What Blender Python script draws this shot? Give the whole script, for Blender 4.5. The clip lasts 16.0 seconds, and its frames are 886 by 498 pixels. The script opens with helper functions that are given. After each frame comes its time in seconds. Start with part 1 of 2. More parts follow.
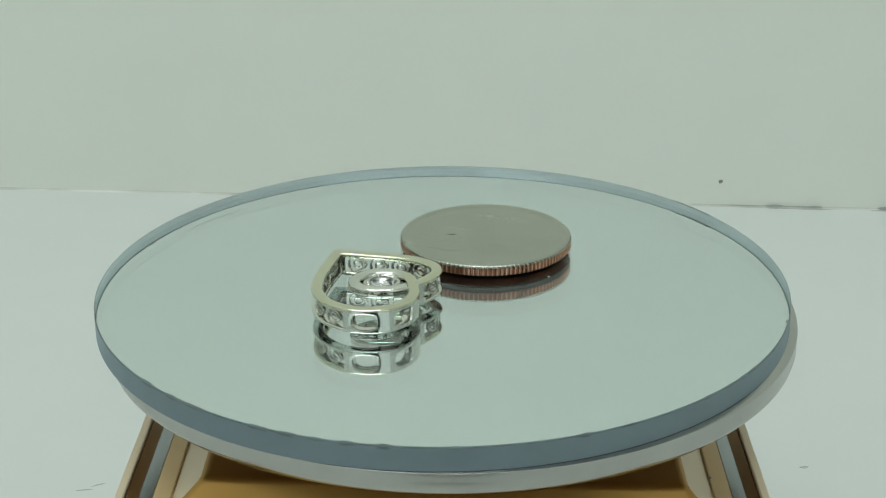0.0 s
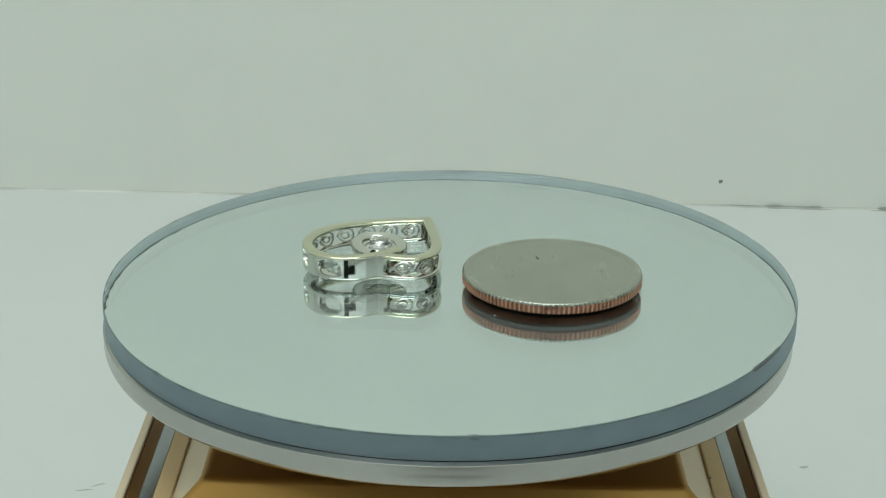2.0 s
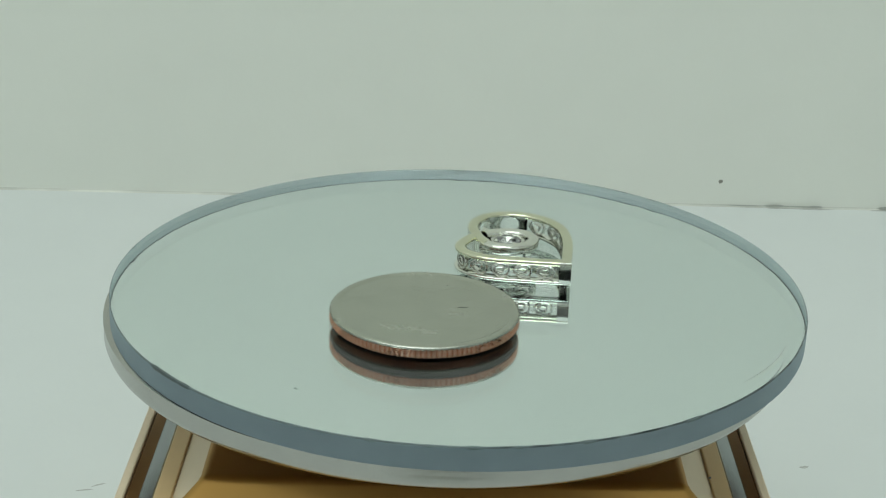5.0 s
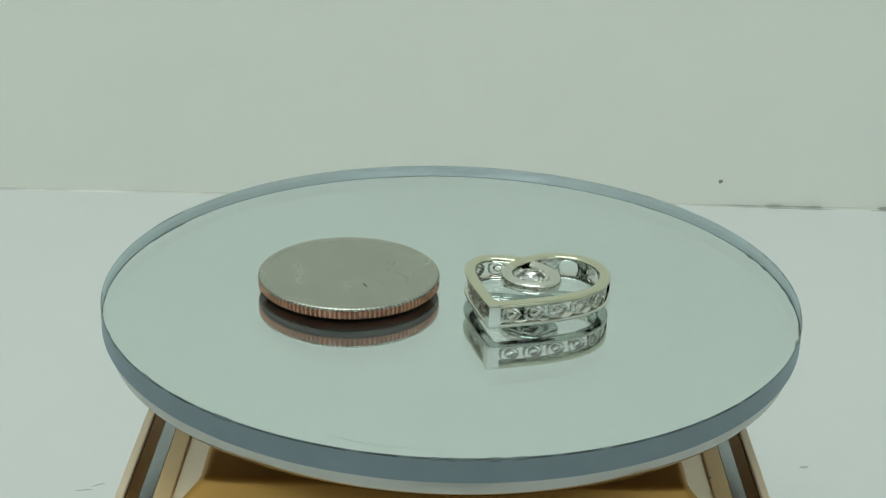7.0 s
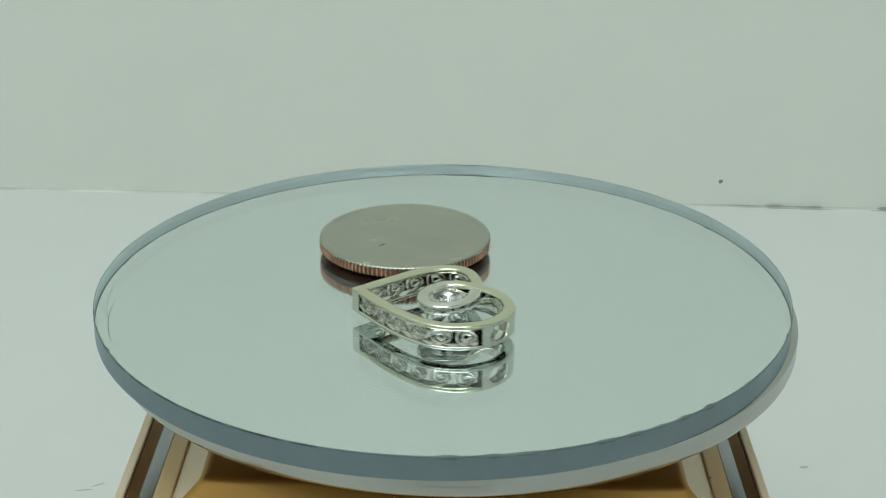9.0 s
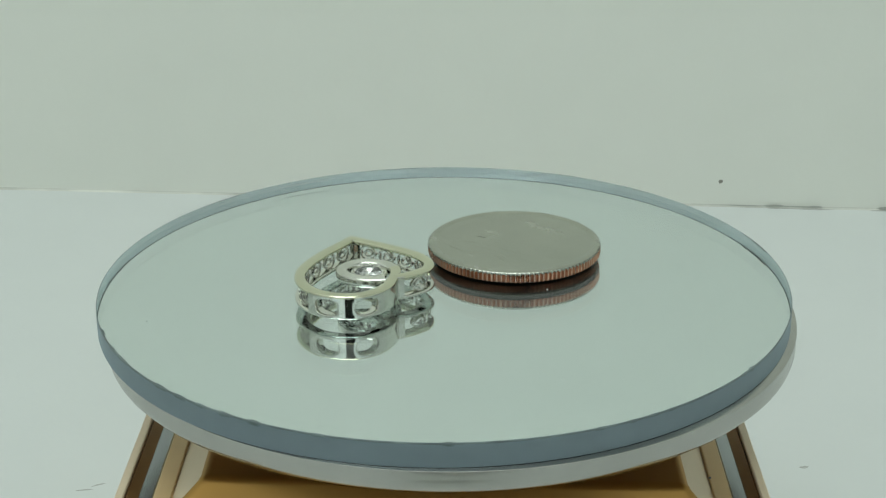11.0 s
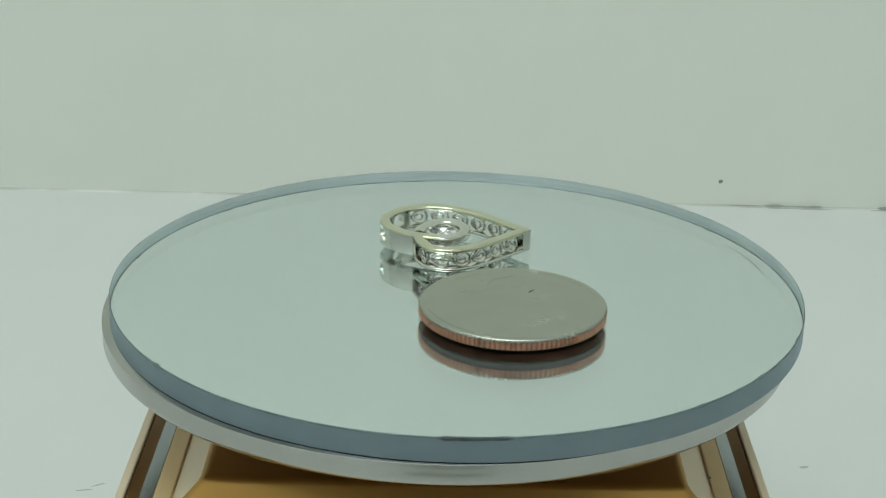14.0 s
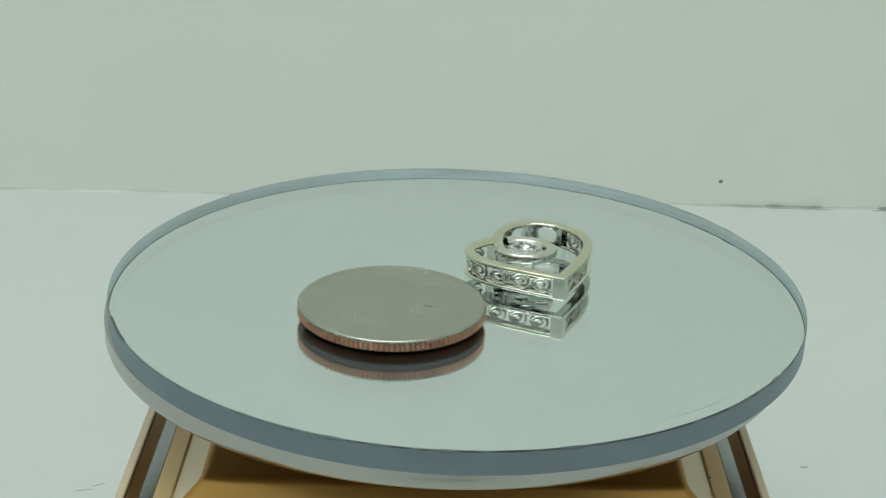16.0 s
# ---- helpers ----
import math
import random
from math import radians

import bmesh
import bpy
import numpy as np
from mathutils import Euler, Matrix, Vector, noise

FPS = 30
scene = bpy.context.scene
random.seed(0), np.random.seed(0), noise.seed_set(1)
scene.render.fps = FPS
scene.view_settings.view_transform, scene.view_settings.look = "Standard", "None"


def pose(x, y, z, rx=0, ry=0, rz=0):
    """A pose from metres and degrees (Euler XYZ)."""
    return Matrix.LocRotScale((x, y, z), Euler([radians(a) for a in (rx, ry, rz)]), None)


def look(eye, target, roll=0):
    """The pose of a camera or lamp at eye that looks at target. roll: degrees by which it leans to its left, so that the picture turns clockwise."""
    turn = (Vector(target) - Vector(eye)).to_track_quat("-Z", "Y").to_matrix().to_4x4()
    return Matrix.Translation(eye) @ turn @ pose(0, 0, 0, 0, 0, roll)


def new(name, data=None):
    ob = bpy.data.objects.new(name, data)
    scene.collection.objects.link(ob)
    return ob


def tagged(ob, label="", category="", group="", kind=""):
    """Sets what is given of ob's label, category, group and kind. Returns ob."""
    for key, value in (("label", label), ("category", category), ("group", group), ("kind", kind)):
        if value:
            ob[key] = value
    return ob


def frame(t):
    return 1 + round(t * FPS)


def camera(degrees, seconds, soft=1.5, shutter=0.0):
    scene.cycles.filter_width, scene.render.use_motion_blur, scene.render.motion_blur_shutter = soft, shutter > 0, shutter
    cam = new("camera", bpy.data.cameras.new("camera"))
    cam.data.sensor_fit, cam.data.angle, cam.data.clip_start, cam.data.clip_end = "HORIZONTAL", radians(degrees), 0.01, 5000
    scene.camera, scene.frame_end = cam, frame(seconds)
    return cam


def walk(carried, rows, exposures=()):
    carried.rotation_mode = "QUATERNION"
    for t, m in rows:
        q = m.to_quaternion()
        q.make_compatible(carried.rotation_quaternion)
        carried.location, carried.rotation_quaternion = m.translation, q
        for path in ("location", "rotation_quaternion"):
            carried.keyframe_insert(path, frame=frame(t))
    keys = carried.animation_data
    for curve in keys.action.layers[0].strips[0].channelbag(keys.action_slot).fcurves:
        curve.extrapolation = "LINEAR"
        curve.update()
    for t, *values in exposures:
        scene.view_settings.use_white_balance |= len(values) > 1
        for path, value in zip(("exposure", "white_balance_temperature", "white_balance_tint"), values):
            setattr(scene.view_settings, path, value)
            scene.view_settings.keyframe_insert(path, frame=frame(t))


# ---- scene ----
MM = 0.001
cam = camera(30.76, 16.0, soft=1.2, shutter=0.8)
EYE = pose(0, -200.418 * MM, 85.559 * MM, 0, 0, 0.305) @ pose(0, 0, 0, 67.984) @ pose(0, 0, 0, 0, 0, 0.862)
walk(cam, [(0.0, EYE), (16.0, EYE)])

# the spin of the turntable: degrees at the start and degrees a second, clockwise from above
SPIN_START, SPIN_RATE = 85.569, -34.492
DISC_SEAT = pose(0.278 * MM, 1.103 * MM, 0, -1.098, 0, 0) @ pose(0, 0, 0, 0, -0.285, 0)
TABLE_Z = -65 * MM


def spin(t):
    return pose(0, 0, 0, 0, 0, SPIN_START + SPIN_RATE * t)


# ---- world and light ----
world = bpy.data.worlds.new("world")
world.use_nodes = True
scene.world = world
world.node_tree.nodes["Background"].inputs[0].default_value = (0.80, 0.86, 0.82, 1)
world.node_tree.nodes["Background"].inputs[1].default_value = 0.02


def area_lamp(name, m, sx, sy, watts, colour):
    data = bpy.data.lights.new(name, "AREA")
    data.shape, data.size, data.size_y, data.energy, data.color = "RECTANGLE", sx, sy, watts, colour
    ob = new(name, data)
    ob.matrix_world = m
    return ob


area_lamp("ceiling_panel_light", pose(-0.3, -0.7, 1.98), 1.5, 1.1, 21.1, (0.915, 1.0, 1.0))
area_lamp("window_light", look((0.1, -1.5, 0.95), (0.05, 0, 0.6)), 2.5, 1.9, 5.7, (0.82, 0.95, 1.0))


# ---- materials ----
def material(name, colour, rough=0.5, metal=0.0, noise_scale=0.0, vary=0.0, bump=0.0, bump_scale=400.0, coat=0.0):
    """A node material with colour and roughness varied at two scales and fine relief."""
    m = bpy.data.materials.new(name)
    m.use_nodes = True
    nt = m.node_tree
    b = nt.nodes["Principled BSDF"]
    b.inputs["Base Color"].default_value = (*colour, 1)
    b.inputs["Roughness"].default_value = rough
    b.inputs["Metallic"].default_value = metal
    b.inputs["Coat Weight"].default_value = coat
    b.inputs["Coat Roughness"].default_value = 0.12
    co = nt.nodes.new("ShaderNodeTexCoord")
    if vary:
        coarse = nt.nodes.new("ShaderNodeTexNoise")
        coarse.inputs["Scale"].default_value = noise_scale
        coarse.inputs["Detail"].default_value = 6
        fine = nt.nodes.new("ShaderNodeTexNoise")
        fine.inputs["Scale"].default_value = noise_scale * 9
        fine.inputs["Detail"].default_value = 3
        nt.links.new(co.outputs["Object"], coarse.inputs["Vector"])
        nt.links.new(co.outputs["Object"], fine.inputs["Vector"])
        mixed = nt.nodes.new("ShaderNodeMath")
        mixed.operation = "MULTIPLY_ADD"
        mixed.inputs[1].default_value = 0.35
        nt.links.new(fine.outputs["Fac"], mixed.inputs[0])
        nt.links.new(coarse.outputs["Fac"], mixed.inputs[2])
        ramp = nt.nodes.new("ShaderNodeMapRange")
        ramp.inputs[1].default_value, ramp.inputs[2].default_value = 0.35, 1.0
        ramp.inputs[3].default_value, ramp.inputs[4].default_value = 1 - vary, 1 + vary
        nt.links.new(mixed.outputs[0], ramp.inputs[0])
        tint = nt.nodes.new("ShaderNodeVectorMath")
        tint.operation = "SCALE"
        tint.inputs[0].default_value = colour
        nt.links.new(ramp.outputs[0], tint.inputs["Scale"])
        nt.links.new(tint.outputs[0], b.inputs["Base Color"])
        gloss = nt.nodes.new("ShaderNodeMath")
        gloss.operation = "MULTIPLY"
        gloss.inputs[1].default_value = rough
        nt.links.new(ramp.outputs[0], gloss.inputs[0])
        nt.links.new(gloss.outputs[0], b.inputs["Roughness"])
    if bump:
        grain = nt.nodes.new("ShaderNodeTexNoise")
        grain.inputs["Scale"].default_value = bump_scale
        grain.inputs["Detail"].default_value = 4
        nt.links.new(co.outputs["Object"], grain.inputs["Vector"])
        relief = nt.nodes.new("ShaderNodeBump")
        relief.inputs["Strength"].default_value = 0.6
        relief.inputs["Distance"].default_value = bump
        nt.links.new(grain.outputs["Fac"], relief.inputs["Height"])
        nt.links.new(relief.outputs["Normal"], b.inputs["Normal"])
    return m


def glass_material(name, colour, ior, rough):
    m = bpy.data.materials.new(name)
    m.use_nodes = True
    nt = m.node_tree
    nt.nodes.remove(nt.nodes["Principled BSDF"])
    g = nt.nodes.new("ShaderNodeBsdfGlass")
    g.inputs["Color"].default_value = (*colour, 1)
    g.inputs["IOR"].default_value = ior
    g.inputs["Roughness"].default_value = rough
    nt.links.new(g.outputs[0], nt.nodes["Material Output"].inputs["Surface"])
    return m


def frosted_material(name, colour, rough):
    """Sawn acrylic: partly see-through, partly scattering at its surface."""
    m = glass_material(name, (0.80, 0.88, 0.91), 1.49, rough)
    nt = m.node_tree
    g = nt.nodes["Glass BSDF"]
    d = nt.nodes.new("ShaderNodeBsdfDiffuse")
    d.inputs["Color"].default_value = (*colour, 1)
    through_light = nt.nodes.new("ShaderNodeBsdfTranslucent")
    through_light.inputs["Color"].default_value = (0.62, 0.72, 0.74, 1)
    scatter = nt.nodes.new("ShaderNodeMixShader")
    scatter.inputs[0].default_value = 0.55
    nt.links.new(d.outputs[0], scatter.inputs[1])
    nt.links.new(through_light.outputs[0], scatter.inputs[2])
    co = nt.nodes.new("ShaderNodeTexCoord")
    n = nt.nodes.new("ShaderNodeTexNoise")
    n.inputs["Scale"].default_value = 260
    nt.links.new(co.outputs["Object"], n.inputs["Vector"])
    r = nt.nodes.new("ShaderNodeMapRange")
    r.inputs[3].default_value, r.inputs[4].default_value = 0.43, 0.50
    nt.links.new(n.outputs["Fac"], r.inputs[0])
    mix = nt.nodes.new("ShaderNodeMixShader")
    nt.links.new(r.outputs[0], mix.inputs[0])
    nt.links.new(g.outputs[0], mix.inputs[1])
    nt.links.new(scatter.outputs[0], mix.inputs[2])
    nt.links.new(mix.outputs[0], nt.nodes["Material Output"].inputs["Surface"])
    return m


WALL = material("painted_wall", (0.779, 0.80, 0.729), 0.6, 0, 7, 0.03, 0.0003, 90)
TABLE = material("white_laminate", (0.638, 0.67, 0.648), 0.35, 0, 9, 0.03, 0.00004, 700)
ROOM = material("room_paint", (0.66, 0.67, 0.645), 0.8, 0, 2, 0.05)
ROOM_FLOOR = material("room_floor", (0.20, 0.17, 0.13), 0.6, 0, 3, 0.2)
SCUFF = material("scuff_grey", (0.42, 0.43, 0.40), 0.7, 0, 300, 0.5)
GRIME = material("grime", (0.27, 0.27, 0.23), 0.8, 0, 160, 0.4)
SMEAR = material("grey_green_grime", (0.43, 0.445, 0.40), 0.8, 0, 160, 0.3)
SEAM = material("mottled_seam", (0.60, 0.61, 0.55), 0.8, 0, 22, 0.35)
ACRYLIC = glass_material("clear_acrylic", (0.98, 0.985, 0.99), 1.49, 0.0)
MIRROR = material("mirror_silvering", (0.83, 0.905, 0.89), 0.012, 1.0)
ACRYLIC_EDGE = frosted_material("sawn_acrylic_edge", (0.51, 0.645, 0.75), 0.25)
ACRYLIC_LIP = material("dark_reflecting_chipped_lip", (0.13, 0.17, 0.17), 0.4, 0, 300, 0.6)
DARKER_LIP = material("darker_acrylic", (0.055, 0.075, 0.075), 0.35, 0, 300, 0.6)
ALUMINIUM = material("brushed_aluminium", (0.45, 0.445, 0.42), 0.22, 1.0, 60, 0.10, 0.00001, 900)
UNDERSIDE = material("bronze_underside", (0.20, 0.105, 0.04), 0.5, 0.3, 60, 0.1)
GOLD = material("gold_lacquer", (0.42, 0.235, 0.06), 0.33, 0.75, 30, 0.05)
PALE_LIT_GOLD = material("pale_lit_gold", (0.77, 0.64, 0.45), 0.38, 0.15, 40, 0.06, 0.00001, 1500)
TAN_GOLD = material("tan_gold_lacquer", (0.78, 0.57, 0.29), 0.35, 0.15, 40, 0.08, 0.00001, 1500)
SHADED_GOLD = material("dark_bronze", (0.23, 0.12, 0.035), 0.35, 0.6, 60, 0.2)
CHROME = material("chrome_strip", (0.33, 0.35, 0.36), 0.2, 1.0, 50, 0.05)
NICKEL = material("cupronickel", (0.445, 0.455, 0.39), 0.26, 1.0, 230, 0.09, 0.000006, 160)
PALE_COPPER = material("pale_copper_crest", (0.62, 0.43, 0.33), 0.28, 1.0, 300, 0.15)
COPPER = material("copper_core", (0.45, 0.20, 0.115), 0.3, 1.0, 300, 0.25, 0.00002, 1200)
SHADED_NICKEL = material("shaded_cupronickel", (0.035, 0.03, 0.025), 0.9, 0.0, 150, 0.2)
WORN = material("worn_groove", (0.31, 0.32, 0.275), 0.4, 1.0)
SCRATCH = material("dark_scratch", (0.05, 0.05, 0.045), 0.6, 0.3)
WHITE_GOLD = material("white_gold", (0.69, 0.695, 0.63), 0.055, 1.0, 200, 0.03, 0.000004, 900)
SATIN_GOLD = material("satin_white_gold", (0.68, 0.68, 0.625), 0.2, 1.0, 500, 0.08, 0.000008, 1500)
TINTED_GOLD = material("reflection_tinted_gold", (0.68, 0.68, 0.51), 0.07, 1.0, 200, 0.05, 0.000004, 900)
DIAMOND = glass_material("diamond", (0.99, 0.995, 1.0), 1.8, 0.0)
BLACK = material("black_camera_plastic", (0.015, 0.015, 0.016), 0.5)
DUST = material("dust", (0.52, 0.55, 0.53), 0.9)


# ---- building helpers ----
def shape(name, verts, faces, mats, slots=None, smooth=False, parent=None, turn=True):
    me = bpy.data.meshes.new(name)
    me.from_pydata([tuple(c * MM for c in v) for v in verts], [], faces)
    for m in mats:
        me.materials.append(m)
    for i, p in enumerate(me.polygons):
        p.use_smooth = smooth
        if slots:
            p.material_index = slots[i]
    if turn:
        bm = bmesh.new()
        bm.from_mesh(me)
        bmesh.ops.recalc_face_normals(bm, faces=bm.faces)
        bm.to_mesh(me)
        bm.free()
    if smooth:
        me.set_sharp_from_angle(angle=radians(38))
    ob = new(name, me)
    ob.parent = parent
    return ob


def part(name, verts, faces, mat, parent, label="", smooth=False):
    return tagged(shape(name, verts, faces, [mat], None, smooth, parent), label)


def lathe(profile, n=96, phase=0.0):
    """Verts and faces of a turned body; profile rows (radius, z), open at both ends unless the radius is 0."""
    verts, faces, rings = [], [], []
    for r, z in profile:
        if r < 1e-6:
            verts.append((0, 0, z))
            rings.append([len(verts) - 1] * n)
        else:
            rings.append(list(range(len(verts), len(verts) + n)))
            verts += [(r * math.cos(phase + 2 * math.pi * k / n), r * math.sin(phase + 2 * math.pi * k / n), z) for k in range(n)]
    for a, b in zip(rings, rings[1:]):
        for k in range(n):
            f = [a[k], a[(k + 1) % n], b[(k + 1) % n], b[k]]
            f = list(dict.fromkeys(f))
            if len(f) > 2:
                faces.append(f)
    return verts, faces


def block(x0, x1, y0, y1, z0, z1, b=0.3):
    """A box with chamfered edges."""
    bm = bmesh.new()
    bmesh.ops.create_cube(bm, size=1)
    for v in bm.verts:
        v.co = Vector(((x0 + x1) / 2 + v.co.x * (x1 - x0), (y0 + y1) / 2 + v.co.y * (y1 - y0), (z0 + z1) / 2 + v.co.z * (z1 - z0)))
    if b:
        bmesh.ops.bevel(bm, geom=bm.edges[:], offset=b, segments=2, affect="EDGES", profile=0.6)
    bm.verts.index_update()
    out = [tuple(v.co) for v in bm.verts], [[v.index for v in f.verts] for f in bm.faces]
    bm.free()
    return out


def extrude_y(section, y0, y1):
    """A profile of (x, z) drawn out along y, with closed ends."""
    n = len(section)
    verts = [(x, y0, z) for x, z in section] + [(x, y1, z) for x, z in section]
    faces = [[k, (k + 1) % n, n + (k + 1) % n, n + k] for k in range(n)]
    return verts, faces + [list(range(n)), list(range(n, 2 * n))]


def curve_through(points, step=0.25):
    """Catmull-Rom curve through points, resampled evenly."""
    p = [Vector((x, y, 0)) for x, y in points]
    p = [2 * p[0] - p[1]] + p + [2 * p[-1] - p[-2]]
    out = []
    for a, b, c, d in zip(p, p[1:], p[2:], p[3:]):
        for k in range(24):
            t = k / 24
            out.append(0.5 * ((2 * b) + (c - a) * t + (2 * a - 5 * b + 4 * c - d) * t * t + (3 * b - a - 3 * c + d) * t ** 3))
    out.append(p[-2])
    length = [0.0]
    for a, b in zip(out, out[1:]):
        length.append(length[-1] + (b - a).length)
    total = length[-1]
    m = max(4, round(total / step))
    res, j = [], 0
    for k in range(m + 1):
        s = total * k / m
        while j < len(out) - 2 and length[j + 1] < s:
            j += 1
        u = (s - length[j]) / max(1e-9, length[j + 1] - length[j])
        res.append(out[j].lerp(out[j + 1], min(1, u)))
    return res, total


class Ribbon:
    """A path in the plane: place(s, n) gives the point s along it and n to its side."""

    def __init__(self, points):
        self.pts, self.total = curve_through(points)
        self.step = self.total / (len(self.pts) - 1)

    def at(self, s):
        k = min(max(s / self.step, 0), len(self.pts) - 1.0001)
        i = int(k)
        a, b = self.pts[max(i - 1, 0)], self.pts[min(i + 2, len(self.pts) - 1)]
        p = self.pts[i].lerp(self.pts[i + 1], k - i)
        return p, (b - a).normalized()

    def place(self, s, n, z):
        p, d = self.at(s)
        return (p.x - d.y * n, p.y + d.x * n, z)


def sweep(rib, s0, s1, section, scale=None, miter=False):
    """Draw a closed section of (n, z) along a ribbon from s0 to s1."""
    m = max(3, int((s1 - s0) / 0.22))
    verts, faces, c = [], [], len(section)
    for k in range(m + 1):
        s = s0 + (s1 - s0) * k / m
        if miter and k:
            s = s0 + 0.95 + (s1 - s0 - 0.95) * k / m
        for n, z in section:
            if scale:
                w, zc, h = scale((s - s0) / (s1 - s0))
                n, z = n * w, zc + (z - zc) * h
            shift = n * -miter if (miter and k == 0) else 0.0
            verts.append(rib.place(s, n, z) if not shift else tuple(Vector(rib.place(s, n, z)) + rib.at(s)[1] * shift))
    for k in range(m):
        for j in range(c):
            faces.append([k * c + j, k * c + (j + 1) % c, (k + 1) * c + (j + 1) % c, (k + 1) * c + j])
    faces += [list(range(c)), list(range(m * c, (m + 1) * c))]
    return verts, faces


# ---- the setting ----
TZ = TABLE_Z / MM
WALL_TURN = pose(0, 0, 0, 0, 0, -1.15)


def structure(name, geo, mat, label, m=None):
    ob = tagged(shape(name, geo[0], geo[1], [mat]), label, name.split("_")[0], kind="structure")
    if m:
        ob.matrix_world = m
    return ob


structure("tabletop", block(-900, 900, -700, 212, TZ - 30, TZ, 2), TABLE, "white laminate tabletop with faint scuffs")
structure("wall_back", block(-1300, 1300, 207.4, 300, TZ - 1, 2000, 0), WALL, "pale grey-green painted wall behind the table", WALL_TURN)
# cove strip along the seam, mottled and a little darker than the wall
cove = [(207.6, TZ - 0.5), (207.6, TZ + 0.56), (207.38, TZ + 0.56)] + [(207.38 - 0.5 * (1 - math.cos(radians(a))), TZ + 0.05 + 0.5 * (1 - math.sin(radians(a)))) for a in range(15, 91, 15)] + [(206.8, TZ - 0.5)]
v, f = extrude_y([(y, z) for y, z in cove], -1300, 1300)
structure("trim", ([(y, x, z) for x, y, z in v], f), SEAM, "mottled beige filled seam between wall and table", WALL_TURN)
structure("wall_left", block(-1400, -1300, -1600, 330, -800, 2000, 0), ROOM, "plain painted side wall")
structure("wall_right", block(1300, 1400, -1600, 330, -800, 2000, 0), ROOM, "plain painted side wall")
structure("wall_front", block(-1400, 1400, -1700, -1600, -800, 2000, 0), ROOM, "plain painted wall of the room")
structure("ceiling", block(-1400, 1400, -1700, 330, 2000, 2060, 0), ROOM, "plain white ceiling")
structure("floor", block(-1400, 1400, -1700, 330, -860, -800, 0), ROOM_FLOOR, "brown room floor")
structure("wall_low", block(-1300, 1300, 240, 300, -800, TZ - 25, 0), ROOM, "plain painted wall under the table", WALL_TURN)


# ---- the display turntable ----
def build_turntable():
    stand = tagged(new("display_turntable"), "gold display turntable with chrome strips and silver platter", "turntable")
    stand.location = (-0.35 * MM, 0, TABLE_Z)
    up = -TZ

    def lift(geo):
        return [(x, y, z + up) for x, y, z in geo[0]], geo[1]

    part("base", *lift(block(-42.1, 42.1, -48, 46, TZ, -27, 1.2)), GOLD, stand, "gold lacquered base")
    # the middle block: flat top, sloping sides and front, rounded edges
    bm = bmesh.new()
    low = [bm.verts.new((x, y, -23.0)) for x, y in ((-35.6, -25.4), (35.6, -25.4), (35.6, 38), (-35.6, 38))]
    top = [bm.verts.new((x, y, -18.0)) for x, y in ((-30.6, -22.6), (30.6, -22.6), (30.6, 34), (-30.6, 34))]
    bm.faces.new(low[::-1]), bm.faces.new(top)
    for k in range(4):
        bm.faces.new((low[k], low[(k + 1) % 4], top[(k + 1) % 4], top[k]))
    bmesh.ops.bevel(bm, geom=[e for e in bm.edges if any(v in top for v in e.verts)], offset=0.9, segments=4, affect="EDGES", profile=0.5)
    bm.verts.index_update()
    bm.normal_update()
    # side faces get a paler gold that stands in for reflected brightness
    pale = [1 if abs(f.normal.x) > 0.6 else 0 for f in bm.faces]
    verts, faces = [tuple(v.co) for v in bm.verts], [[v.index for v in f.verts] for f in bm.faces]
    bm.free()
    verts, faces = lift((verts, faces))
    tagged(shape("centre_block", verts, faces, [GOLD, PALE_LIT_GOLD], pale, True, stand), "polished gold centre block, its sides coloured as if lit")
    for s in (-1, 1):
        def strip(xa, xb, za, zb, low=-30):
            r = 0.16
            sec = [(x + 0.15, z) for x, z in ((xa, low), (xa, za - r), (xa + r, za), (xb - r, zb), (xb, zb - r), (xb, low))]
            return lift(extrude_y([(s * x, z) for x, z in sec], -48, 46))
        part("gold_rail", *strip(34.9, 37.25, -22.0, -22.0), TAN_GOLD, stand, "tan gold rail")
        if s > 0:
            v, f = lathe([(0, 0.16), (0.13, 0.12), (0.2, 0.0)], 16)
            part("rail_pin", *lift(([(x + s * 35.13, y - 13.7, z - 22.0) for x, y, z in v], f)), CHROME, stand, "small bright pin", smooth=True)
        part("chrome_strip", *strip(37.27, 39.25, -22.2, -22.2), CHROME, stand, "chrome strip")
        # the recess's dark reflection is put into the channel's brown colour
        part("channel", *strip(39.27, 41.0, -22.9, -22.4), SHADED_GOLD, stand, "dark bronze channel")
        part("outer_lip", *strip(41.02, 42.2, -22.0, -22.0), PALE_LIT_GOLD, stand, "pale gold lip")
    v, f = lathe([(0, -17.9), (9, -17.9), (9, -9.25), (0, -9.25)], 48)
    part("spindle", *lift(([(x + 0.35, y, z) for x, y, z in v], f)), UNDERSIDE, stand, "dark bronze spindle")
    platter = new("platter")
    platter.parent = stand
    prof = [(0, -3.1), (45.92, -3.1), (46.02, -3.16), (46.05, -3.4), (46.0, -4.0), (46.0, -4.4), (46.03, -5.2), (45.92, -5.65), (45.6, -6.0), (45.1, -6.2), (44.0, -6.25)]
    v, f = lathe(prof, 256)
    tagged(shape("rim", v, f, [ALUMINIUM], None, True, platter), "brushed aluminium rim")
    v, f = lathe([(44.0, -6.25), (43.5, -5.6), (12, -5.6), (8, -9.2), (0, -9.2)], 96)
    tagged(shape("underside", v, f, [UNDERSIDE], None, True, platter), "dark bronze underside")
    return stand, platter


turntable, platter = build_turntable()
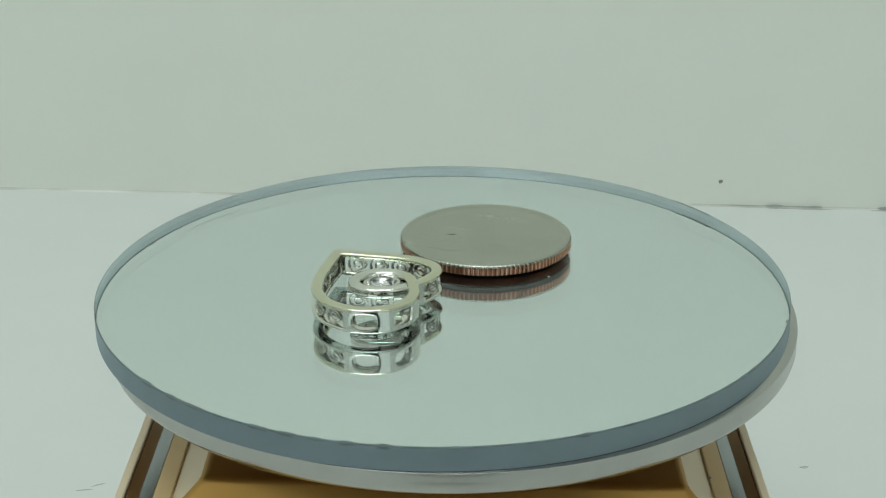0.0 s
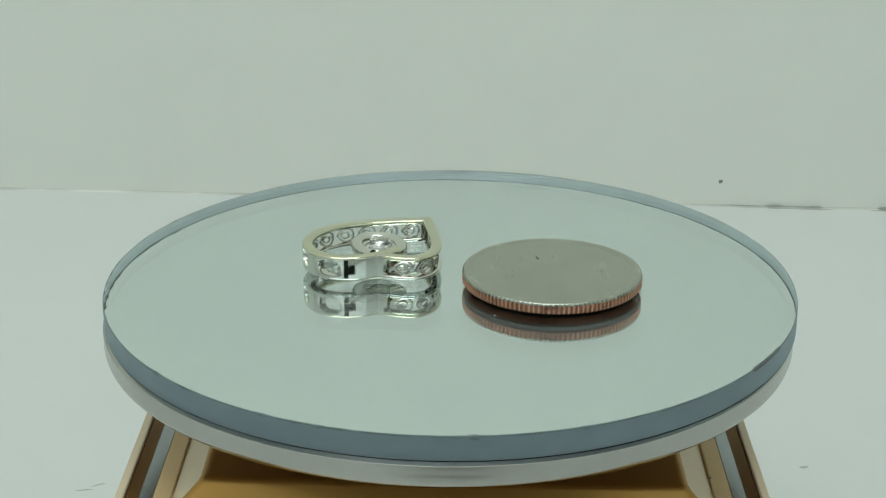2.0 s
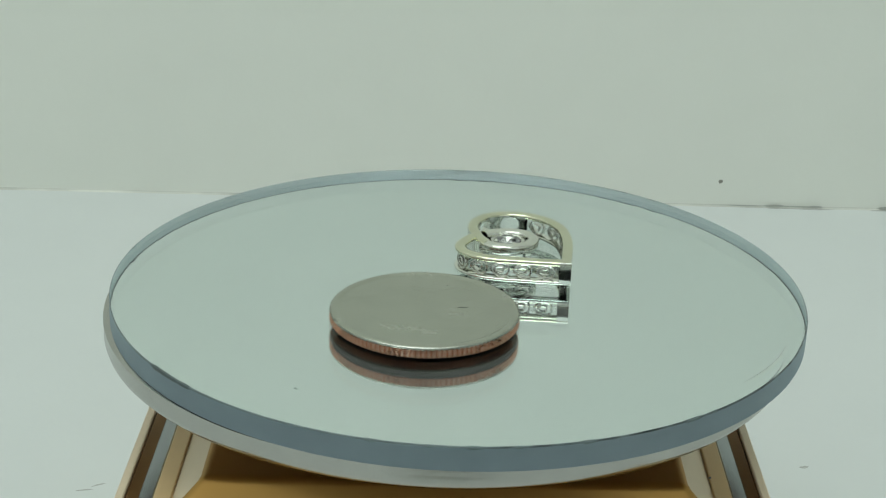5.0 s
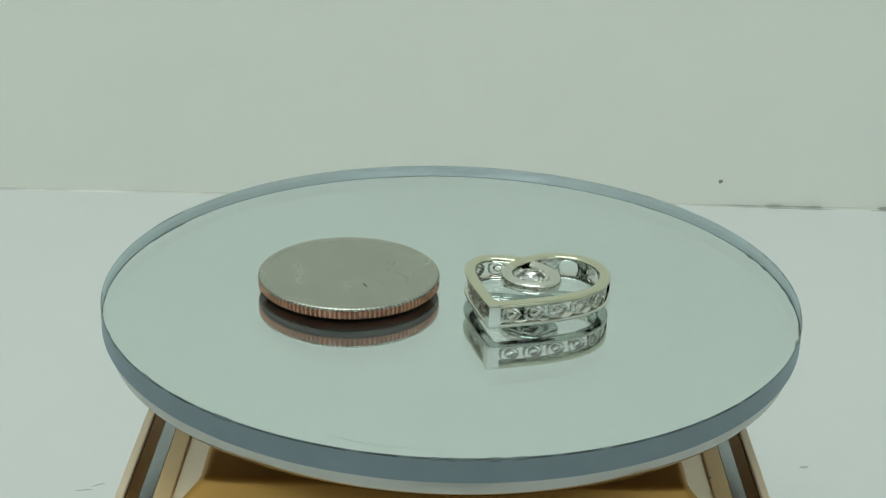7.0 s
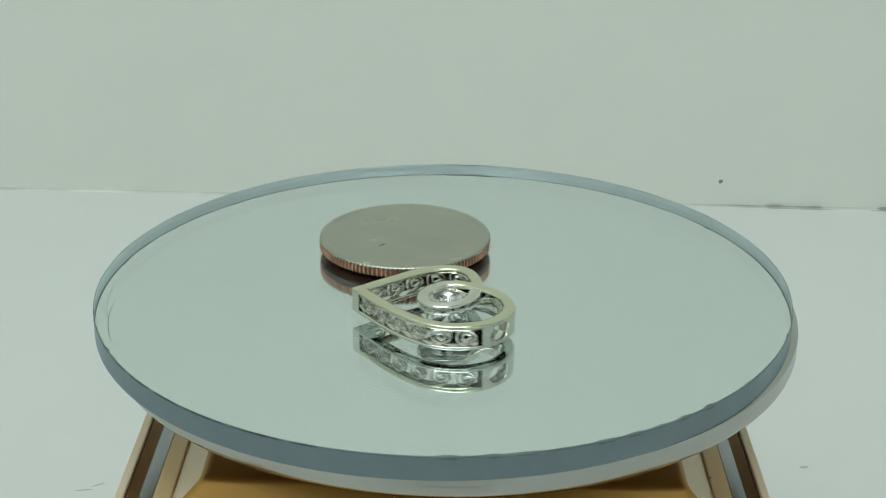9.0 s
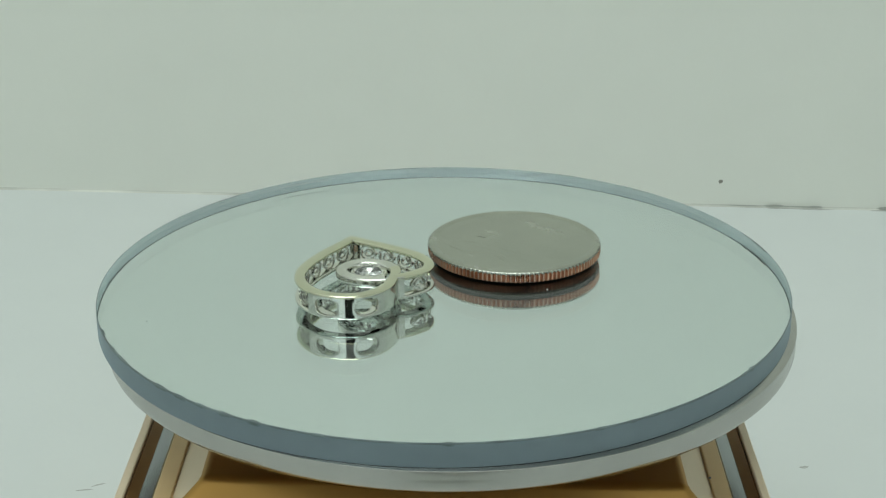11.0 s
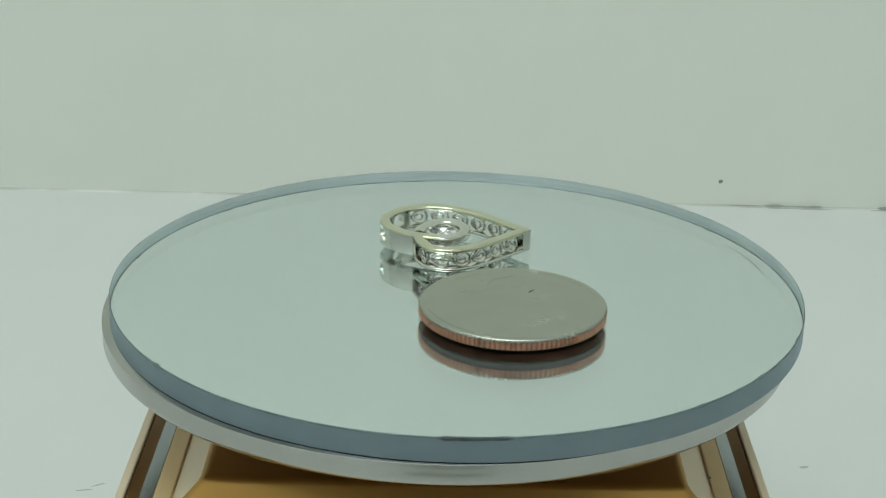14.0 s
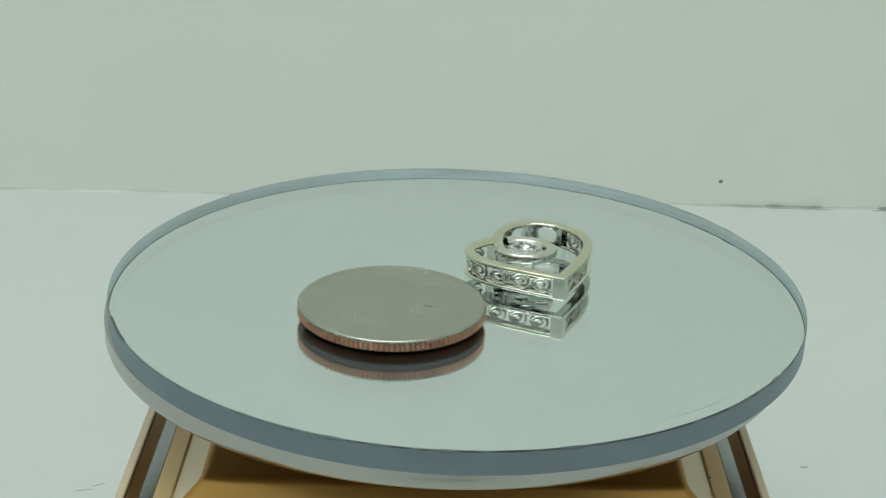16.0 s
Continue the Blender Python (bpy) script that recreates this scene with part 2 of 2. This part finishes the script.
PLATTER_SEAT = pose(-0.33 * MM, -0.2 * MM, 0, -1.05, 0, 0) @ pose(0, 0, 0, 0, -0.25, 0)


# ---- the mirror disc ----
def build_disc():
    R, T = 46.36, 3.05
    ob = tagged(new("mirror_disc"), "round clear acrylic mirror disc with sawn edge", "mirror")
    def skin(name, profile, mat, label, smooth, n=256):
        v, f = lathe(profile, n)
        return tagged(shape(name, v, [g[::-1] for g in f], [mat], None, smooth, ob, turn=False), label)

    skin("acrylic_face", [(0, 0), (R - 0.13, 0)], ACRYLIC, "clear polished acrylic face", False)
    # the lip's colour is dark for the bevel's reflection; chips are added below
    skin("edge_lip", [(R - 0.13, 0), (R - 0.035, -0.05), (R, -0.2)], ACRYLIC_LIP, "thin lip darkened for its reflection", True)
    # on one side the lip is darker, in uneven runs
    lip = [o for o in ob.children if o.name.startswith("edge_lip")][0].data
    lip.materials.append(DARKER_LIP)
    for p in lip.polygons:
        at = math.degrees(math.atan2(p.center.y, p.center.x))
        if 5 + 6 * math.sin(at * 3.1) < at < 118 and math.sin(at * 2.7) + math.sin(at * 0.83) > -0.9:
            p.material_index = 1
    skin("sawn_edge", [(R, -0.2), (R, -T)], ACRYLIC_EDGE, "blue-grey sawn edge", True)
    skin("silvering", [(R, -T), (0, -T)], MIRROR, "silvered mirror back", False)
    for x, y, r in ((1.8, -14.3, 0.13), (-22.5, -25.7, 0.12), (28.1, -20.8, 0.15), (-28.4, 28.8, 0.13)):
        v, f = lathe([(0, 0.09), (r * 0.6, 0.08), (r, 0.012)], 9)
        part("dust_speck", [(x + a * 1.3, y + b, c) for a, b, c in v], f, DUST, ob, "grey dust speck")
    for k, (a0, a1, r) in enumerate(((47, 64.5, 44.1),)):
        n = 24
        v, f = [], []
        for i in range(n + 1):
            a, w = radians(a0 + (a1 - a0) * i / n), 0.055 * math.sin(math.pi * (i + 0.3) / (n + 0.6)) + 0.015
            rr = r + 0.5 * math.sin(2.2 * i / n)
            v += [((rr + o) * math.cos(a), (rr + o) * math.sin(a), z) for o, z in ((-w, 0.012), (0, 0.03), (w, 0.012))]
        for i in range(n):
            f += [[3 * i + j, 3 * i + j + 1, 3 * i + j + 4, 3 * i + j + 3] for j in (0, 1)]
        part("scratch", v, f, SCUFF, ob, "fine curved scratch")
    # chips broken from the lip: place in degrees, length and depth
    rnd = random.Random(11)
    chips = [(-50, 8.0, 0.55), (72, 1.2, 0.7), (136, 2.4, 0.6), (142, 1.8, 0.6), (147, 2.8, 0.5), (158.5, 2.4, 0.6), (163, 1.8, 0.6), (172, 1.6, 0.8), (177, 1.4, 0.8), (205, 1.2, 0.5), (-103, 1.0, 0.7)]
    chips += [(rnd.uniform(0, 360), rnd.uniform(0.4, 1.6), rnd.uniform(0.25, 0.45)) for k in range(26)]
    for a, length, deep in chips:
        n = max(6, int(length * 3))
        v, f = [], []
        for i in range(n + 1):
            at = radians(a) + (i / n - 0.5) * length / R
            bite = deep * (0.35 + 0.65 * rnd.random()) * (0.2 if i in (0, n) else 1.0)
            for rad, z in ((R - 0.1 - bite * 0.55, 0.006), (R - 0.03, -0.03), (R + 0.015, -0.2), (R + 0.012, -0.2 - bite * 0.5)):
                v.append((rad * math.cos(at), rad * math.sin(at), z))
        for i in range(n):
            f += [[4 * i + j, 4 * i + j + 1, 4 * i + j + 5, 4 * i + j + 4] for j in range(3)]
        part("chip", v, f, DARKER_LIP if length > 5 else ACRYLIC_LIP, ob)
    return ob


disc = build_disc()


# ---- the coin ----
def build_coin():
    coin = tagged(new("coin"), "worn silver-coloured coin with reeded copper edge", "coin")
    teeth, per = 119, 4
    n = teeth * per

    def ring(r, z, depth):
        wave = (0.0, 0.0, -depth, -depth)
        return [((r + wave[k % per]) * math.cos(2 * math.pi * k / n), (r + wave[k % per]) * math.sin(2 * math.pi * k / n), z) for k in range(n)]

    def skin(rings, cap_first=None, cap_last=None):
        verts = [p for r in rings for p in r]
        faces = [[i * n + k, i * n + (k + 1) % n, (i + 1) * n + (k + 1) % n, (i + 1) * n + k] for i in range(len(rings) - 1) for k in range(n)]
        return verts, faces

    H = 1.68
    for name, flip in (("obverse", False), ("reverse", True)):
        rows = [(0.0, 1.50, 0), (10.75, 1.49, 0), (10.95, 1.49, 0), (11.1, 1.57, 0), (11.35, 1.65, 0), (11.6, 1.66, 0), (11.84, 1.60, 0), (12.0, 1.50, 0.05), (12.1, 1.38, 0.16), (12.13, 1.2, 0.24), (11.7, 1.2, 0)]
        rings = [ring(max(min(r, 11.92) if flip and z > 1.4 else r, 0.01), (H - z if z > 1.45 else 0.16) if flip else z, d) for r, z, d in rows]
        v, f = skin(rings)
        # the reverse is near black: shade against the mirror, put into its colour
        part(name, v, f, SHADED_NICKEL if flip else NICKEL, coin, "cupronickel face", smooth=True)
    v, f = skin([ring(11.7, 0.15, 0), ring(12.08, 0.17, 0.24), ring(12.12, 0.30, 0.24), ring(12.12, 1.2, 0.24), ring(11.7, 1.22, 0)])
    edge = part("copper_edge", v, f, COPPER, coin, "reddish copper reeded edge", smooth=True)
    # every reed's crest is a paler copper than its flanks
    edge.data.materials.append(PALE_COPPER)
    for k in range(n):
        if k % per == 0:
            edge.data.polygons[2 * n + k].material_index = 1
    # worn strokes on the face: a short nick and a curling scratch
    def stroke(points, w):
        rib = Ribbon(points)
        return sweep(rib, 0, rib.total, [(-w / 2, 1.497), (w / 2, 1.497), (0, 1.515)], scale=lambda u: (max(0.15, math.sin(math.pi * min(1, u + 0.1)) ** 0.5), 1.5, 1))
    dark_strokes = (([(-0.4, 4.2), (-0.45, 4.8), (-0.45, 5.5)], 0.24), ([(-7.2, -1.4), (-6.7, -0.6), (-6.1, 0.2)], 0.1),
                    ([(-6.3, -1.5), (-5.8, -0.7), (-5.3, 0.0)], 0.1), ([(-5.4, 0.6), (-5.2, 1.2), (-4.95, 1.9)], 0.08),
                    ([(-5.8, 2.3), (-6.4, 3.6), (-6.5, 4.6), (-5.9, 6.2), (-5.4, 7.6)], 0.08), ([(-3.1, 4.1), (-2.6, 5.4), (-3.1, 6.3)], 0.07))
    for points, w in dark_strokes:
        part("scratch", *stroke(points, w), SCRATCH if w > 0.2 else WORN, coin, "dark scratch" if w > 0.2 else "worn shallow scratch")
    part("scratch", *stroke([(-4.1, -2.7), (-3.7, -1.2), (-3.6, 0.3)], 0.07), NICKEL, coin, "worn shallow scratch")
    return coin


coin = build_coin()
COIN_SEAT = DISC_SEAT @ pose(12.848 * MM, -5.047 * MM, 0.07 * MM)


# ---- the heart pendant ----
def rounded(w, z0, z1, r=0.22, dome=0.0):
    """A rounded rectangle w wide, as (n, z), its top swelling by dome."""
    out = []
    for cx, cz, a0 in ((w / 2 - r, z1 - r, 0), (-w / 2 + r, z1 - r, 90), (-w / 2 + r, z0 + r, 180), (w / 2 - r, z0 + r, 270)):
        if dome and a0 == 90:
            out += [(cx * -k, z1 + dome * (1 - k * k)) for k in (0.6, 0.2, -0.2, -0.6)]
        for k in range(4):
            a = radians(a0 + 30 * k)
            out.append((cx + r * math.cos(a), cz + r * math.sin(a)))
    return out


def pierced(rib, s0, s1, w, z0, z1, a, b, n=40):
    """A length of wall with an oval opening through it, softly rounded at its rim."""
    verts, faces, rings = [], [], []
    sc, zc = (s0 + s1) / 2, (z0 + z1) / 2

    def edge(t):
        c, s = math.cos(t), math.sin(t)
        k = min((s1 - s0) / 2 / max(abs(c), 1e-6), (z1 - z0) / 2 / max(abs(s), 1e-6))
        return c * k, s * k

    def oval(t, grow):
        c, s = math.cos(t), math.sin(t)
        e = 0.7
        return (a + grow) * math.copysign(abs(c) ** e, c), (b + grow) * math.copysign(abs(s) ** e, s)

    rows = []
    for f in (0.0, 0.34, 0.67):
        rows.append([(edge(t)[0] * (1 - f) + oval(t, 0.2)[0] * f, edge(t)[1] * (1 - f) + oval(t, 0.2)[1] * f, w / 2) for t in (2 * math.pi * k / n for k in range(n))])
    for grow, nn in ((0.2, w / 2), (0.06, w / 2 - 0.06), (0.0, w / 2 - 0.2), (0.0, -w / 2 + 0.2), (0.06, -w / 2 + 0.06), (0.2, -w / 2)):
        rows.append([(*oval(2 * math.pi * k / n, grow), nn) for k in range(n)])
    for f in (0.67, 0.34, 0.0):
        rows.append([(edge(t)[0] * (1 - f) + oval(t, 0.2)[0] * f, edge(t)[1] * (1 - f) + oval(t, 0.2)[1] * f, -w / 2) for t in (2 * math.pi * k / n for k in range(n))])
    for row in rows:
        verts += [rib.place(sc + u, nn, zc + v) for u, v, nn in row]
    for i in range(len(rows) - 1):
        for k in range(n):
            faces.append([i * n + k, i * n + (k + 1) % n, (i + 1) * n + (k + 1) % n, (i + 1) * n + k])
    return verts, faces


def tube(points, r, n=6, deep=0.25):
    """A closed round wire through points (u, v), lying in the u-v plane."""
    m = len(points)
    verts, faces = [], []
    for k in range(m):
        p, q = Vector(points[k - 1]), Vector(points[(k + 1) % m])
        d = (q - p).normalized()
        for j in range(n):
            a = 2 * math.pi * j / n
            o = r * math.copysign(abs(math.cos(a)) ** 0.6, math.cos(a))
            verts.append((points[k][0] - d.y * o, points[k][1] + d.x * o, deep * math.copysign(abs(math.sin(a)) ** 0.6, math.sin(a))))
    for k in range(m):
        for j in range(n):
            faces.append([k * n + j, k * n + (j + 1) % n, ((k + 1) % m) * n + (j + 1) % n, ((k + 1) % m) * n + j])
    return verts, faces


def drop(a, b, n=28):
    """The outline of a full round drop with a short tip along +u."""
    out = []
    for k in range(n):
        t = 2 * math.pi * k / n
        c, q = math.cos(t), math.sin(t)
        if c < 0:
            out.append((-a * abs(c) ** 0.85, b * math.copysign(abs(q) ** 0.9, q)))
        else:
            out.append((a * (0.95 * c + 0.25 * c ** 6), b * math.copysign(abs(q) ** 0.9, q) * (1 - 0.12 * c)))
    return out


HEART = Vector((-8.0, 8.0, 0))


def build_pendant():
    pendant = tagged(new("heart_pendant"), "polished white gold heart pendant with scroll ornaments and a diamond", "pendant")
    W, H = 1.5, 3.35
    # middle line of the two sides, both starting at the heart's point
    short_side = [(0.75, 14.35), (0.45, 11.5), (0.05, 8.4), (-0.4, 5.5), (-1.35, 2.75), (-3.0, 0.85), (-5.0, 0.35), (-6.85, 1.08), (-8.25, 2.0), (-9.2, 2.85)]
    long_side = [(0.75, 14.35), (-2.2, 14.8), (-5.6, 15.3), (-9.0, 15.45), (-12.5, 15.0), (-15.5, 13.3), (-17.4, 10.5), (-17.75, 7.7), (-16.85, 4.95), (-14.6, 3.15), (-12.1, 2.57), (-9.75, 2.9), (-7.4, 3.6), (-5.7, 4.95), (-5.2, 7.0), (-5.8, 9.2), (-7.4, 10.55), (-9.2, 10.65), (-10.5, 9.6), (-11.05, 7.9), (-10.95, 6.2), (-10.5, 4.9), (-9.9, 4.0)]
    move = lambda geo: ([(x - HEART.x, y - HEART.y, z) for x, y, z in geo[0]], geo[1])
    add = lambda name, geo, mat, label="": part(name, *move(geo), mat, pendant, label, smooth=True)
    one, two = Ribbon(short_side), Ribbon(long_side)
    # distances along the long side
    panel_end, lobe_end, curl_start = 20.1, 30.1, 34.4
    half = 0.96
    # the top rails' colour carries the yellow that they reflect
    add("top_rail", sweep(one, 0, one.total, rounded(W, 2.6, H - 0.06, 0.31, 0.06), miter=half), TINTED_GOLD, "yellowish polished top rail")
    add("bottom_rail", sweep(one, 0, one.total, rounded(W, 0.0, 0.5), miter=half), WHITE_GOLD)
    add("top_rail", sweep(two, 0, curl_start + 3.2, rounded(W, 2.6, H - 0.06, 0.31, 0.06), miter=-half), TINTED_GOLD, "yellowish polished top rail")
    add("bottom_rail", sweep(two, 0, curl_start + 3.2, rounded(W, 0.0, 0.5), miter=-half), WHITE_GOLD)
    # the solid corner at the heart's point and the ends of the openwork
    add("point_post", sweep(one, 0, 0.62, rounded(W - 0.02, 0.1, H - 0.1, 0.12), miter=half), WHITE_GOLD)
    add("point_post", sweep(two, 0, 0.62, rounded(W - 0.02, 0.1, H - 0.1, 0.12), miter=-half), WHITE_GOLD)
    add("end_post", sweep(one, one.total - 1.0, one.total, rounded(W - 0.02, 0.1, H - 0.1, 0.12)), WHITE_GOLD)
    # the plain lobe with two oval openings
    bar = (lobe_end - panel_end) / 2
    verts, faces = pierced(two, panel_end, panel_end + bar, W + 0.012, 0.2, H - 0.36, 1.42, 1.04)
    more, rest = pierced(two, panel_end + bar, lobe_end, W + 0.012, 0.2, H - 0.36, 1.42, 1.04)
    faces = faces + [[i + len(verts) for i in f] for f in rest]
    wall = add("pierced_wall", (verts + more, faces), WHITE_GOLD, "mirror-polished wall with two oval openings")
    bm = bmesh.new()
    bm.from_mesh(wall.data)
    bmesh.ops.remove_doubles(bm, verts=bm.verts[:], dist=0.02 * MM)
    bm.to_mesh(wall.data)
    bm.free()
    # the strand that curls in round the stone, growing lower towards its end
    add("shoulder", sweep(two, lobe_end - 0.02, curl_start + 3.2, rounded(W + 0.012, 0.2, H - 0.34, 0.05)), WHITE_GOLD)
    add("curl", sweep(two, curl_start + 2.6, two.total, rounded(W + 0.14, 1.8, H - 0.14, 0.4, 0.14)), WHITE_GOLD, "curled end round the stone")
    # setting and stone
    sx, sy = -8.15, 7.2
    v, f = lathe([(2.5, 2.2), (2.5, 2.6), (2.35, 2.78), (1.9, 2.82), (1.7, 2.62), (1.3, 1.7), (0.5, 1.3), (0, 1.3)], 40)
    add("bezel", ([(x + sx, y + sy, z) for x, y, z in v], f), WHITE_GOLD)
    v, f = lathe([(1.2, 1.35), (2.0, 1.5), (2.52, 2.3)], 40)
    add("bezel_cup", ([(x + sx, y + sy, z) for x, y, z in v], f), WHITE_GOLD)
    v, f = lathe([(0, 3.2), (1.0, 3.2), (1.48, 3.02), (1.82, 2.78), (1.82, 2.72), (0.95, 2.2), (0.0, 1.75)], 12)
    part("diamond", *move(([(x + sx, y + sy, z) for x, y, z in v], f)), DIAMOND, pendant, "round brilliant diamond")
    for k in range(4):
        a = radians(20 + 90 * k)
        v, f = lathe([(0, 3.14), (0.2, 3.1), (0.3, 2.96), (0.32, 2.7)], 14)
        add("prong", ([(x + sx + 1.82 * math.cos(a), y + sy + 1.82 * math.sin(a), z) for x, y, z in v], f), WHITE_GOLD, "rounded bead prong")
    # openwork scrolls that bridge the rails, each an outer drop with an inner one held at its tip
    big, small = tube(drop(1.08, 0.98, 32), 0.165, 8, 0.26), tube([(u + 0.16, v) for u, v in drop(0.55, 0.44, 20)], 0.15, 8, 0.26)
    verts = big[0] + small[0]
    faces = big[1] + [[i + len(big[0]) for i in f] for f in small[1]]
    base = shape("scroll_ornament", verts, faces, [SATIN_GOLD], None, True, pendant)
    first = True
    for rib, count, start, gap in ((one, 6, 2.65, 3.03), (two, 6, 2.3, 3.18)):
        for k in range(count):
            p, d = rib.at(start + gap * k)
            m = Matrix(((d.x, 0, -d.y, 0), (d.y, 0, d.x, 0), (0, 1, 0, 0), (0, 0, 0, 1)))
            ob = base if first else base.copy()
            if not first:
                scene.collection.objects.link(ob)
            first = False
            ob.matrix_basis = Matrix.Translation((Vector((p.x, p.y, 1.55)) - HEART) * MM) @ m
    return pendant


pendant = build_pendant()
PENDANT_SEAT = DISC_SEAT @ pose(HEART.x * MM, HEART.y * MM, 0.11 * MM)


# ---- the filming camera, which shows as a dark shape in the metal ----
def build_video_camera():
    ob = tagged(new("video_camera"), "black video camera with round lens on a grey stand", "camera")
    ob.matrix_world = EYE
    v, f = lathe([(0, 9), (18, 9), (20, 6), (25, 6), (26, 8), (26, 60), (0, 60)], 64)
    part("lens_barrel", v, f, BLACK, ob, smooth=True)
    part("camera_body", *block(-60, 60, -38, 42, 60, 120, 6), BLACK, ob)
    for name, x0, x1, y0, y1, z0, z1 in (("stand_foot", -25, 25, -330, -158, TZ, -36), ("stand_post", -11, 11, -300, -262, -36, 92)):
        piece = part(name, *block(x0, x1, y0, y1, z0, z1, 2), ROOM, ob, "grey painted stand")
        piece.matrix_basis = EYE.inverted()
    return ob


build_video_camera()


# ---- small marks: dust on the mirror, scuffs on the table, a speck on the wall ----
def fleck(name, rx, ry, mat, label, category, m, seed):
    rnd = random.Random(seed)
    n = 14
    rim = [(rx * math.cos(2 * math.pi * k / n) * rnd.uniform(0.7, 1.2), ry * math.sin(2 * math.pi * k / n) * rnd.uniform(0.7, 1.2), 0) for k in range(n)]
    v = rim + [(0, 0, min(rx, ry) * 0.25)]
    ob = tagged(shape(name, v, [[k, (k + 1) % n, n] for k in range(n)], [mat], None, True), label, category)
    ob.matrix_world = m
    return ob


def table_mark(x, y, rx, ry, turn, seed):
    fleck("scuff", rx, ry, SCUFF, "faint grey scuff on the white tabletop", "scuff", pose(x * MM, y * MM, TABLE_Z, 0, 0, turn), seed)


MARKS = [(67.1, 65.6, 1.0, 0.5, 10, 1), (-63.4, 54.6, 1.3, 0.28, 30, 2), (-65.5, 52.7, 1.6, 0.25, 12, 3), (97.0, 205.0, 6.0, 0.7, -1, 4), (88.0, 205.2, 4.0, 0.5, -1, 6), (114.5, 204.6, 3.0, 0.6, -1, 7), (-70.0, 48.0, 1.2, 0.2, -20, 8)]
WALL_SPOT = pose(71.7 * MM, 205.95 * MM, -58.04 * MM, 90, 0, -1.15)
for row in MARKS:
    table_mark(*row)
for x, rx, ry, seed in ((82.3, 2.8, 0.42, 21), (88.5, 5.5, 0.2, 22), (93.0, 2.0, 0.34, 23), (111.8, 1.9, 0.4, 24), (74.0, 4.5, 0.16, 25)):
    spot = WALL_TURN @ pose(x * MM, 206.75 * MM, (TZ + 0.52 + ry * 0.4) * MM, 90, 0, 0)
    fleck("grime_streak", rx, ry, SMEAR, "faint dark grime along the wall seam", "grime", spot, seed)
fleck("wall_speck", 0.6, 0.6, GRIME, "small dark speck on the painted wall", "speck", WALL_SPOT, 5)


# ---- the turning platter and what it carries ----
def motions():
    times = [k * 0.2 for k in range(81)]
    base = turntable.matrix_basis.inverted()
    walk(platter, [(t, base @ spin(t) @ PLATTER_SEAT) for t in times])
    walk(disc, [(t, spin(t) @ DISC_SEAT) for t in times])
    walk(coin, [(t, spin(t) @ COIN_SEAT) for t in times])
    walk(pendant, [(t, spin(t) @ PENDANT_SEAT) for t in times])


motions()
